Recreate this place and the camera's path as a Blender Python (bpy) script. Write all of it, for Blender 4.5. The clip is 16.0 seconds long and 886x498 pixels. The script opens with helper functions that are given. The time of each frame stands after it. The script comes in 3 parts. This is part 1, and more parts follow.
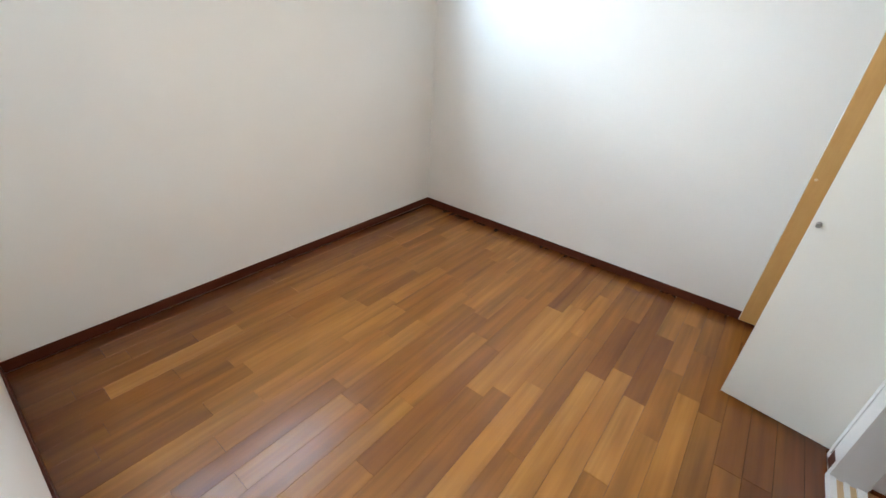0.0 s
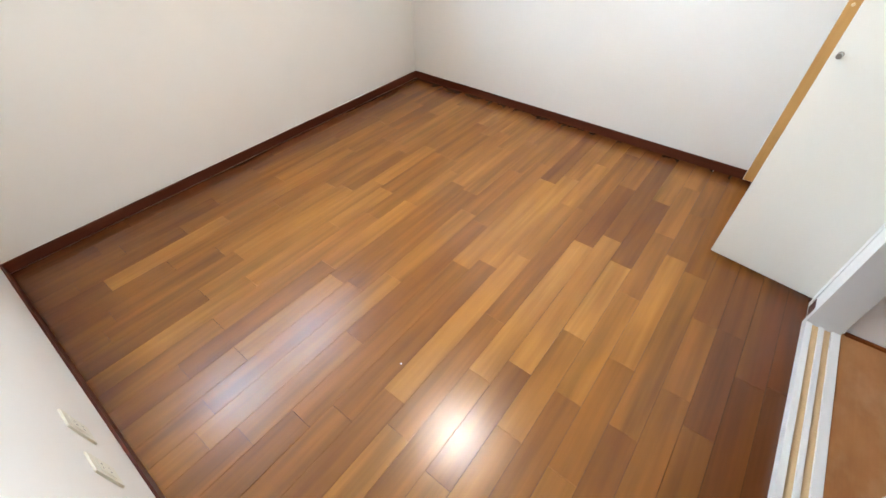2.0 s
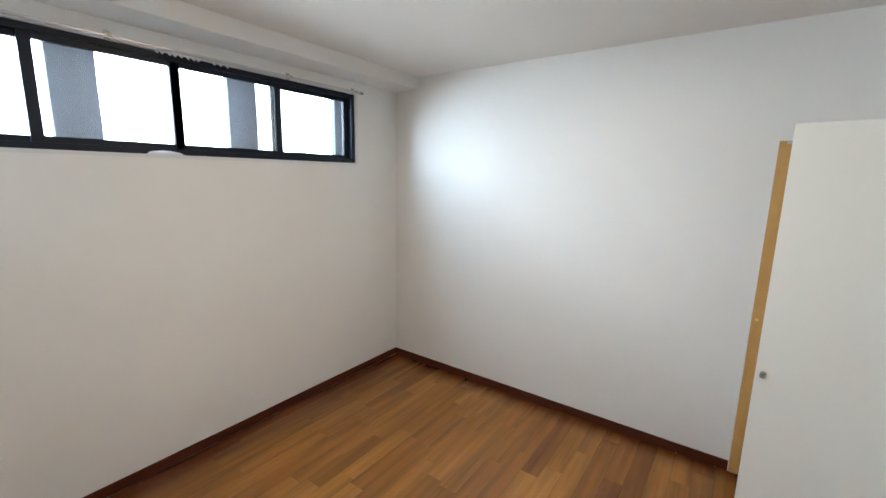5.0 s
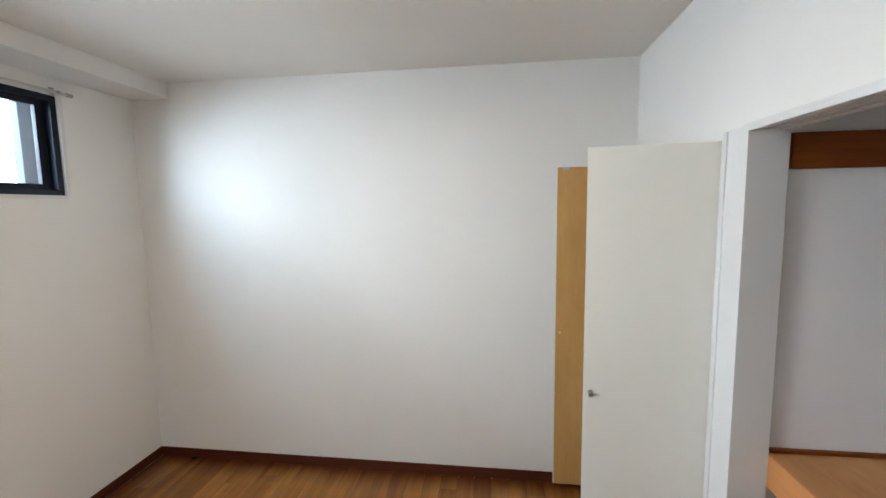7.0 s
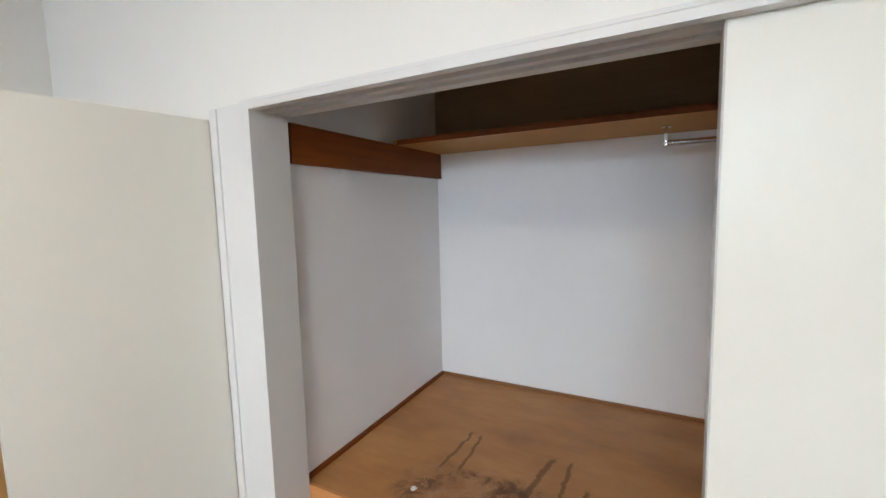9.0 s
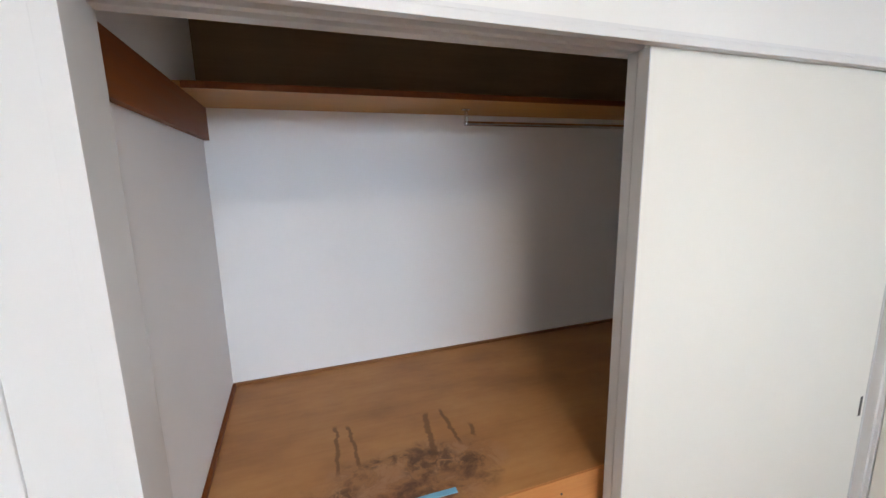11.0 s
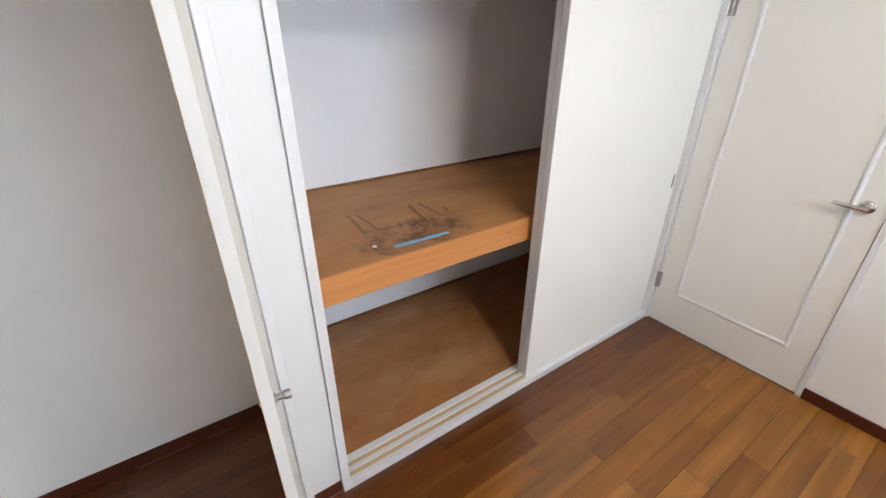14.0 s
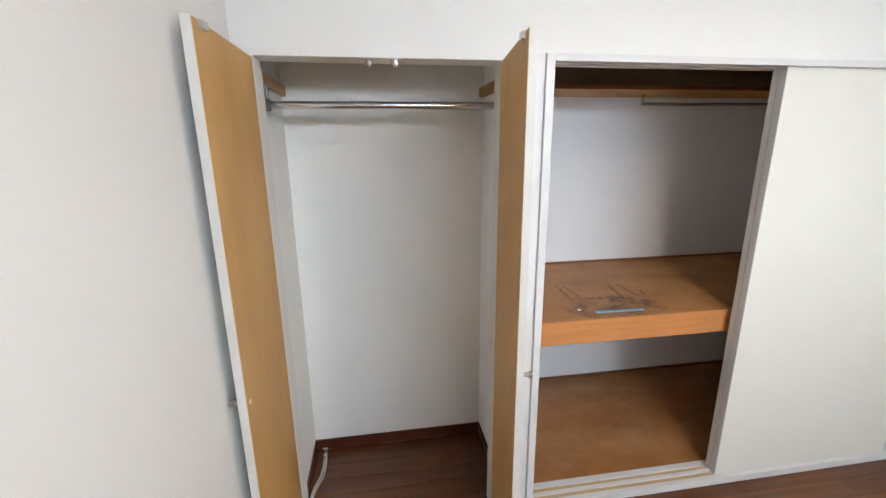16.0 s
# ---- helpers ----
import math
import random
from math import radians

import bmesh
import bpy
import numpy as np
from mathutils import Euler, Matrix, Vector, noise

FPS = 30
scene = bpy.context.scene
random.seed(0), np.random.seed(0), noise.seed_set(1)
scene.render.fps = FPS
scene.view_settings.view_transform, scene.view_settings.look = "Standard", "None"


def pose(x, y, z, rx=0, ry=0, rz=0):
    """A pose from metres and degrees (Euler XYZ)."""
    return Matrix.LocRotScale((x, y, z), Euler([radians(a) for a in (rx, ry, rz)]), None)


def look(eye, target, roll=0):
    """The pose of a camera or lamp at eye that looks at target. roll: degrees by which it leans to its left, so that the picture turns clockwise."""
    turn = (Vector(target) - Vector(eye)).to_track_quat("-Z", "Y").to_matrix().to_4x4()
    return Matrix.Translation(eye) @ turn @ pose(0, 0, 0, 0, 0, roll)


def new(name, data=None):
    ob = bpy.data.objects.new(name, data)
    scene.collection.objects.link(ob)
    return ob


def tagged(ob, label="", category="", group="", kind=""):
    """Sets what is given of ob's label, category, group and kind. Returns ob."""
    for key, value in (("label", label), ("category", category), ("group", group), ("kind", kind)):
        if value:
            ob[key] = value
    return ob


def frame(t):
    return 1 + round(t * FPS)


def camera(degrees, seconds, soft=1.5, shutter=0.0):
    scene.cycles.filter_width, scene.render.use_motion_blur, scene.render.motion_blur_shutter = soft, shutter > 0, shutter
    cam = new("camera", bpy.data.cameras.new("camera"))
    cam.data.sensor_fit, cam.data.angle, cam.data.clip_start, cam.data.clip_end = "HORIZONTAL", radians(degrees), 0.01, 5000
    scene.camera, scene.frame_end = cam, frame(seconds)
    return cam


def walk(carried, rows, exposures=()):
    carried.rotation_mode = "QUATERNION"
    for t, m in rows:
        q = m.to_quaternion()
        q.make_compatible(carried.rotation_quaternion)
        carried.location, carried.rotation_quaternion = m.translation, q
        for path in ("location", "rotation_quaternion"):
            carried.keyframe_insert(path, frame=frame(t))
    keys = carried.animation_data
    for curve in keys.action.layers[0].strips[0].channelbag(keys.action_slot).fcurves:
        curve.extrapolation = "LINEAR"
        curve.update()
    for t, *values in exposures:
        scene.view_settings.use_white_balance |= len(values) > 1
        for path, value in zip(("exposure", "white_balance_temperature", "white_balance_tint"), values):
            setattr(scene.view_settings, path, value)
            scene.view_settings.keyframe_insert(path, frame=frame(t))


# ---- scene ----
cam = camera(94.3, 16.0)
PATH = [
    (0, (-0.662, 0.134, 1.519), (-1.715, 1.539, 0.561), 4.0),
    (0.5, (-0.61, 0.217, 1.462), (-1.689, 1.429, 0.292), 1.1),
    (1, (-0.577, 0.225, 1.434), (-1.515, 1.391, 0.108), 1.2),
    (1.5, (-0.552, 0.251, 1.434), (-1.459, 1.381, 0.056), 0.6),
    (2, (-0.551, 0.249, 1.429), (-1.452, 1.372, 0.04), -0.8),
    (2.5, (-0.569, 0.259, 1.422), (-1.49, 1.391, 0.055), -2.6),
    (3, (-0.559, 0.264, 1.44), (-1.555, 1.465, 0.188), -2.3),
    (3.5, (-0.555, 0.265, 1.507), (-1.637, 1.587, 0.467), -1.8),
    (4, (-0.551, 0.259, 1.577), (-1.704, 1.697, 0.801), -1.7),
    (6.3, (-0.583, 0.273, 1.692), (-1.593, 1.996, 1.594), -0.6),
    (6.5, (-0.65, 0.348, 1.67), (-1.54, 2.132, 1.513), -0.3),
    (7, (-0.762, 0.595, 1.653), (-1.016, 2.569, 1.45), -0.8),
    (7.5, (-0.738, 0.876, 1.64), (-0.108, 2.766, 1.463), -1.1),
    (8, (-0.726, 1.074, 1.631), (0.625, 2.536, 1.443), -2.3),
    (8.5, (-0.728, 1.107, 1.626), (0.925, 2.213, 1.412), -3.2),
    (9, (-0.682, 1.088, 1.626), (1.075, 2.021, 1.424), -1.4),
    (9.5, (-0.663, 1.137, 1.619), (1.207, 1.791, 1.338), 0.8),
    (9.7, (-0.664, 1.186, 1.619), (1.253, 1.668, 1.316), 1.6),
    (11.8, (-0.668, 1.948, 1.632), (0.938, 0.826, 1.23), -1.4),
    (12, (-0.661, 1.97, 1.613), (0.906, 0.795, 1.207), -0.7),
    (12.5, (-0.736, 1.986, 1.593), (0.814, 0.813, 1.122), -1.5),
    (13, (-0.833, 1.996, 1.547), (0.671, 0.896, 0.819), -0.2),
    (13.5, (-0.914, 2.059, 1.531), (0.549, 0.997, 0.675), -0.2),
    (14, (-1.022, 2.226, 1.514), (0.448, 1.212, 0.615), 0.1),
    (14.5, (-1.101, 2.388, 1.502), (0.541, 1.686, 0.601), 0.5),
    (15, (-1.164, 2.456, 1.488), (0.608, 2.118, 0.624), 1.1),
    (15.5, (-1.259, 2.489, 1.536), (0.616, 2.281, 0.873), 0.9),
    (16, (-1.433, 2.559, 1.593), (0.484, 2.263, 1.104), -0.6),
]
walk(cam, [(t, look(eye, target, roll)) for t, eye, target, roll in PATH],
     exposures=[(0, 0.60, 6350, 10), (1, 1.04, 6450, 11), (2.5, 1.12, 6450, 11), (3.5, 0.84, 6450, 11), (4.2, 0.48, 6450, 11), (6.3, 0.08, 6620, 12), (7.0, 0.20, 6620, 11), (7.5, 0.26, 6750, 12), (9, 0.26, 6900, 13), (12, 0.42, 6800, 17), (14, 0.55, 6760, 17), (15, 0.80, 6920, 19), (15.5, 0.73, 6900, 17), (16, 0.50, 6820, 15)])

# ---- light ----
world = bpy.data.worlds.new("sky")
scene.world = world
world.use_nodes = True
wn = world.node_tree.nodes
sky = wn.new("ShaderNodeTexSky")
sky.sky_type, sky.sun_disc = "NISHITA", False
sky.sun_elevation, sky.sun_rotation = radians(50), radians(110)
world.node_tree.links.new(sky.outputs[0], wn["Background"].inputs[0])
wn["Background"].inputs[1].default_value = 0.12


def area_lamp(name, m, sx, sy, watts, colour):
    d = bpy.data.lights.new(name, "AREA")
    d.shape, d.size, d.size_y, d.energy, d.color = "RECTANGLE", sx, sy, watts, colour
    ob = new(name, d)
    ob.matrix_world = m
    return ob


# the overcast sky's light in the window's opening
area_lamp("window_light", look((-3.70, 0.95, 2.45), (-2.9, 1.0, 1.85)), 2.4, 1.2, 215, (0.57, 0.79, 1.0))
# the downward light of the ceiling lamp, right under its diffuser
lamp_data = bpy.data.lights.new("ceiling_lamp_light", "AREA")
lamp_data.shape, lamp_data.size, lamp_data.energy, lamp_data.color = "DISK", 0.21, 12.0, (1.0, 0.915, 0.79)
new("ceiling_lamp_light", lamp_data).matrix_world = look((-1.42, 1.47, 2.335), (-1.42, 1.4701, 0))

# ---- plan ----
W, L, H = -3.02, 2.98, 2.435     # window wall, far wall, ceiling
OPEN = 1.866                      # height of the closet openings


# ---- materials ----
class Nodes:
    """Wires one material."""

    def __init__(self, name):
        self.mat = bpy.data.materials.new(name)
        self.mat.use_nodes = True
        self.tree = self.mat.node_tree
        self.bsdf = self.tree.nodes["Principled BSDF"]
        self.geo = self.tree.nodes.new("ShaderNodeNewGeometry")
        self.info = self.tree.nodes.new("ShaderNodeObjectInfo")

    def put(self, value, socket):
        if isinstance(value, bpy.types.NodeSocket):
            self.tree.links.new(value, socket)
        else:
            socket.default_value = value

    def math(self, op, a, b=0.0, c=0.0, clamp=False):
        n = self.tree.nodes.new("ShaderNodeMath")
        n.operation, n.use_clamp = op, clamp
        for i, v in enumerate((a, b, c)):
            self.put(v, n.inputs[i])
        return n.outputs[0]

    def mapped(self, scale, vector=None, shift=None):
        n = self.tree.nodes.new("ShaderNodeMapping")
        self.put(vector or self.geo.outputs["Position"], n.inputs["Vector"])
        n.inputs["Scale"].default_value = scale
        if shift is not None:
            c = self.tree.nodes.new("ShaderNodeCombineXYZ")
            for i in range(3):
                self.put(shift, c.inputs[i])
            self.put(c.outputs[0], n.inputs["Location"])
        return n.outputs[0]

    def noise(self, vector, scale=1.0, detail=4.0, rough=0.55, warp=0.0):
        n = self.tree.nodes.new("ShaderNodeTexNoise")
        n.inputs["Distortion"].default_value = warp
        self.put(vector, n.inputs["Vector"])
        n.inputs["Scale"].default_value, n.inputs["Detail"].default_value, n.inputs["Roughness"].default_value = scale, detail, rough
        return n.outputs["Fac"]

    def ramp(self, value, *stops):
        n = self.tree.nodes.new("ShaderNodeValToRGB")
        while len(n.color_ramp.elements) < len(stops):
            n.color_ramp.elements.new(0.5)
        for e, (p, c) in zip(n.color_ramp.elements, stops):
            e.position, e.color = p, (*c, 1)
        self.put(value, n.inputs[0])
        return n.outputs[0]

    def grey(self, value):
        n = self.tree.nodes.new("ShaderNodeCombineXYZ")
        for i in range(3):
            self.put(value, n.inputs[i])
        return n.outputs[0]

    def mix(self, kind, fac, a, b):
        n = self.tree.nodes.new("ShaderNodeMix")
        n.data_type, n.blend_type = "RGBA", kind
        self.put(fac, n.inputs[0])
        self.put(a if isinstance(a, bpy.types.NodeSocket) else (*a, 1), n.inputs[6])
        self.put(b if isinstance(b, bpy.types.NodeSocket) else (*b, 1), n.inputs[7])
        return n.outputs[2]

    def bump(self, height, strength, distance):
        n = self.tree.nodes.new("ShaderNodeBump")
        n.inputs["Strength"].default_value, n.inputs["Distance"].default_value = strength, distance
        self.put(height, n.inputs["Height"])
        self.put(n.outputs[0], self.bsdf.inputs["Normal"])

    def done(self, colour, rough, metal=0.0, spec=0.5):
        b = self.bsdf.inputs
        self.put(colour if isinstance(colour, bpy.types.NodeSocket) else (*colour, 1), b["Base Color"])
        self.put(rough, b["Roughness"])
        b["Metallic"].default_value, b["Specular IOR Level"].default_value = metal, spec
        return self.mat


def wallpaper(name, colour, stain=0.05):
    n = Nodes(name)
    big = n.noise(n.mapped((0.9, 0.9, 0.9)), 1.3, 3)
    c = n.mix("MULTIPLY", 1.0, n.ramp(big, (0.3, tuple(1 - stain for _ in range(3))), (0.7, (1, 1, 1))), colour)
    fine = n.noise(n.mapped((1, 1, 1)), 260, 3, 0.7)
    weave = n.noise(n.mapped((1, 1, 1)), 70, 2)
    n.bump(n.math("ADD", fine, weave), 0.16, 0.0012)
    return n.done(c, n.math("MULTIPLY_ADD", fine, 0.1, 0.72), spec=0.3)


def paint(name, colour, rough=0.42, grain=0.05, spec=0.45):
    n = Nodes(name)
    big = n.noise(n.mapped((1, 1, 1)), 2.2, 3)
    fine = n.noise(n.mapped((1, 1, 1)), 130, 3, 0.6)
    c = n.mix("MULTIPLY", 1.0, n.ramp(big, (0.3, tuple(1 - grain for _ in range(3))), (0.7, (1, 1, 1))), colour)
    n.bump(fine, 0.08, 0.0006)
    return n.done(c, n.math("MULTIPLY_ADD", big, 0.12, rough - 0.06), spec=spec)


def veneer(name, dark, light, along="z", rough=0.45, knots=0.25, spec=0.4, blotch=None):
    """Wood with its grain along one axis; blotch gives the scale of its broad figure."""
    n = Nodes(name)
    s = {"x": (1.2, 24, 24), "y": (24, 1.2, 24), "z": (24, 24, 1.2)}[along]
    broad = {"x": (0.5, 5, 5), "y": (5, 0.5, 5), "z": (5, 5, 0.5)}[along]
    grain = n.noise(n.mapped(s), 3.5, 6, 0.6)
    flame = n.noise(n.mapped(blotch or broad), 1.6, 4, 0.6)
    f = n.math("ADD", n.math("MULTIPLY", grain, 1 - knots), n.math("MULTIPLY", flame, knots))
    c = n.ramp(f, (0.3, dark), (0.68, light))
    n.bump(grain, 0.06, 0.0006)
    return n.done(c, n.math("MULTIPLY_ADD", grain, 0.2, rough - 0.1), spec=spec)


def metal(name, colour, rough):
    n = Nodes(name)
    v = n.noise(n.mapped((1, 1, 1)), 90, 3)
    return n.done(colour, n.math("MULTIPLY_ADD", v, 0.15, rough - 0.07), metal=1.0)


def plank_material(name, low, high):
    """Floor wood; low and high bound its tone from dark to light."""
    n = Nodes(name)
    r = n.info.outputs["Random"]
    shift = n.math("MULTIPLY", r, 37.0)
    grain = n.noise(n.mapped((34, 0.9, 34), shift=shift), 2.2, 4, 0.5)
    streak = n.noise(n.mapped((14, 0.62, 14), shift=shift), 1.6, 3, 0.5)
    tone = n.ramp(n.math("MULTIPLY_ADD", r, high - low, low), (0.0, (0.145, 0.049, 0.007)), (0.3, (0.188, 0.070, 0.010)), (0.6, (0.232, 0.093, 0.014)), (0.85, (0.270, 0.115, 0.019)), (1.0, (0.31, 0.139, 0.027)))
    broad = n.noise(n.mapped((5, 0.8, 5), shift=n.math("MULTIPLY", r, 61.0)), 1.6, 3, 0.5)
    level = n.math("ADD", n.math("MULTIPLY_ADD", grain, 0.16, n.math("MULTIPLY", streak, 0.44)), n.math("MULTIPLY", broad, 0.40))
    g = n.grey(n.math("MULTIPLY_ADD", level, 2.7, -0.07))
    c = n.mix("MULTIPLY", 1.0, tone, g)
    red = n.math("MULTIPLY", n.math("SUBTRACT", n.noise(n.mapped((7, 1.1, 7), shift=n.math("MULTIPLY", r, 23.0)), 1.4, 3, 0.5), 0.48, clamp=True), 4.0, clamp=True)
    c = n.mix("MULTIPLY", n.math("MULTIPLY", red, 0.40), c, (0.62, 0.46, 0.42))
    # bleached where people walk; the uneven border mixes old dark red varnish with painted shade
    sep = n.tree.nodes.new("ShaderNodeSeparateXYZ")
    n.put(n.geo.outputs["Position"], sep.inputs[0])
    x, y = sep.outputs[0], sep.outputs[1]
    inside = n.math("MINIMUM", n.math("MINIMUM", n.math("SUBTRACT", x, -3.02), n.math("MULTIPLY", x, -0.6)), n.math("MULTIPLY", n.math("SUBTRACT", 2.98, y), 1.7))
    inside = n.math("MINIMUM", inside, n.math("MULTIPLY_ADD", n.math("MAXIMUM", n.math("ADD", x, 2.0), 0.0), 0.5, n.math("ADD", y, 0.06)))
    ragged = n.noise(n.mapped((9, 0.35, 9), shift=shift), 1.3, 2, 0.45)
    # deepest in the window-wall corner and narrow closet, whose shade is in this colour
    varnish_and_shade = n.math("SUBTRACT", n.math("MULTIPLY_ADD", ragged, 0.62, 0.52), n.math("MULTIPLY", inside, 2.5), clamp=True)
    c = n.mix("MIX", n.math("MULTIPLY", n.math("MULTIPLY", varnish_and_shade, 1.4, clamp=True), 0.9), c, n.mix("MULTIPLY", 1.0, (0.064, 0.0165, 0.0055), g))
    worn = n.noise(n.mapped((1, 1, 1)), 3.2, 4, 0.6)
    n.bump(streak, 0.05, 0.0006)
    rough = n.math("ADD", n.math("MULTIPLY_ADD", worn, 0.015, 0.25), n.math("MULTIPLY", streak, 0.015))
    return n.done(c, rough, spec=0.58)


def stained_plywood(name, marks):
    """Plywood in brown; marks adds a dried spill: a mottled patch with four runs towards the back."""
    n = Nodes(name)
    pos = n.geo.outputs["Position"]
    grain = n.noise(n.mapped((26, 1.2, 26)), 2.6, 6, 0.6)
    broad = n.noise(n.mapped((3.2, 1.6, 3.2)), 1.8, 4, 0.6)
    f = n.math("ADD", n.math("MULTIPLY", grain, 0.16), n.math("MULTIPLY", broad, 0.84))
    c = n.ramp(f, (0.28, (0.29, 0.122, 0.040)), (0.5, (0.415, 0.188, 0.064)), (0.7, (0.50, 0.255, 0.100)))
    if not marks:
        c = n.mix("MULTIPLY", 1.0, c, (0.80, 0.74, 0.74))
        worn = n.math("MULTIPLY", n.math("SUBTRACT", n.noise(n.mapped((3.0, 1.7, 1)), 1.5, 5, 0.65), 0.46, clamp=True), 5.0, clamp=True)
        c = n.mix("MIX", n.math("MULTIPLY", worn, 0.5), c, (0.46, 0.265, 0.135))
    rough = n.math("MULTIPLY_ADD", broad, 0.25, 0.38)
    if marks:
        sep = n.tree.nodes.new("ShaderNodeSeparateXYZ")
        n.put(pos, sep.inputs[0])
        x, y = sep.outputs[0], sep.outputs[1]
        wob = n.math("ADD", n.math("MULTIPLY", n.math("SUBTRACT", n.noise(n.mapped((1, 0.2, 1)), 60, 2, 0.5), 0.5), 0.011),
                     n.math("MULTIPLY", n.math("SUBTRACT", n.noise(n.mapped((1, 0.2, 1)), 22, 2, 0.5), 0.5), 0.022))
        wide = n.math("MULTIPLY_ADD", n.noise(n.mapped((1, 1, 1)), 45, 2, 0.5), 1.7, 0.35)
        total = None
        for x0, y0, x1, y1, w in ((0.553, 1.637, 0.34, 1.656, 0.0065), (0.543, 1.603, 0.345, 1.596, 0.0060), (0.520, 1.354, 0.30, 1.395, 0.0095), (0.523, 1.303, 0.34, 1.307, 0.0070), (0.415, 1.243, 0.355, 1.252, 0.007)):
            slope = (y1 - y0) / (x1 - x0)
            line = n.math("MULTIPLY_ADD", x, slope, y0 - slope * x0)
            d = n.math("ABSOLUTE", n.math("ADD", n.math("SUBTRACT", y, line), wob))
            m = n.math("MULTIPLY", n.math("SUBTRACT", 1.0, n.math("DIVIDE", d, n.math("MULTIPLY", wide, w)), clamp=True), 1.8, clamp=True)
            ends = n.math("MULTIPLY", n.math("MULTIPLY", n.math("SUBTRACT", x0, x), 60.0, clamp=True), n.math("MULTIPLY", n.math("SUBTRACT", x, x1 - 0.02), 40.0, clamp=True))
            m = n.math("MULTIPLY", m, ends)
            total = m if total is None else n.math("MAXIMUM", total, m)
        # the patch at the front edge: pale smears with darker rims
        ex = n.math("DIVIDE", n.math("SUBTRACT", x, 0.23), 0.15)
        ey = n.math("DIVIDE", n.math("SUBTRACT", y, 1.47), 0.27)
        rr = n.math("ADD", n.math("MULTIPLY", ex, ex), n.math("MULTIPLY", ey, ey))
        edge = n.noise(n.mapped((1, 1, 1)), 9, 3, 0.5)
        patch = n.math("MULTIPLY", n.math("SUBTRACT", n.math("MULTIPLY_ADD", edge, 1.6, 0.35), rr, clamp=True), 1.9, clamp=True)
        swirl = n.tree.nodes.new("ShaderNodeTexNoise")
        n.put(n.mapped((1.25, 1, 1)), swirl.inputs["Vector"])
        for key, v in (("Scale", 11.0), ("Detail", 5.0), ("Roughness", 0.62), ("Distortion", 0.45)):
            swirl.inputs[key].default_value = v
        mott = swirl.outputs["Fac"]
        dark = n.math("MULTIPLY", n.math("SUBTRACT", mott, 0.50, clamp=True), 7.0, clamp=True)
        rim = n.math("SUBTRACT", 1.0, n.math("MULTIPLY", n.math("ABSOLUTE", n.math("SUBTRACT", mott, 0.47)), 34.0), clamp=True)
        dark = n.math("MULTIPLY", patch, n.math("MAXIMUM", dark, n.math("MULTIPLY", rim, 0.25)))
        pale = n.math("MULTIPLY", patch, n.math("MULTIPLY", n.math("SUBTRACT", 0.50, mott, clamp=True), 7.0, clamp=True))
        c = n.mix("MIX", n.math("MULTIPLY", patch, 0.25), c, (0.25, 0.125, 0.066))
        c = n.mix("MIX", n.math("MULTIPLY", pale, 0.45), c, (0.44, 0.26, 0.16))
        c = n.mix("MIX", n.math("MULTIPLY", dark, 0.90), c, (0.105, 0.043, 0.022))
        # where the spill stood longest
        core = None
        for cx, cy, rx, ry in ((0.29, 1.385, 0.055, 0.05), (0.25, 1.31, 0.04, 0.04), (0.326, 1.487, 0.03, 0.035), (0.265, 1.45, 0.05, 0.06), (0.335, 1.56, 0.025, 0.03), (0.25, 1.65, 0.035, 0.05), (0.185, 1.50, 0.035, 0.11)):
            ax = n.math("DIVIDE", n.math("SUBTRACT", x, cx), rx)
            ay = n.math("DIVIDE", n.math("SUBTRACT", y, cy), ry)
            e = n.math("SUBTRACT", n.math("MULTIPLY_ADD", edge, 1.8, 0.3), n.math("ADD", n.math("MULTIPLY", ax, ax), n.math("MULTIPLY", ay, ay)), clamp=True)
            core = e if core is None else n.math("MAXIMUM", core, e)
        blot = n.noise(n.mapped((1, 1, 1)), 34, 4, 0.6, 0.8)
        core = n.math("MULTIPLY", core, n.math("MULTIPLY", n.math("SUBTRACT", blot, 0.42, clamp=True), 7.0, clamp=True))
        c = n.mix("MIX", n.math("MULTIPLY", core, 0.80, clamp=True), c, (0.085, 0.036, 0.017))
        c = n.mix("MIX", n.math("MULTIPLY", total, 0.72), c, (0.115, 0.046, 0.014))
    n.bump(grain, 0.06, 0.0006)
    return n.done(c, rough, spec=0.4)


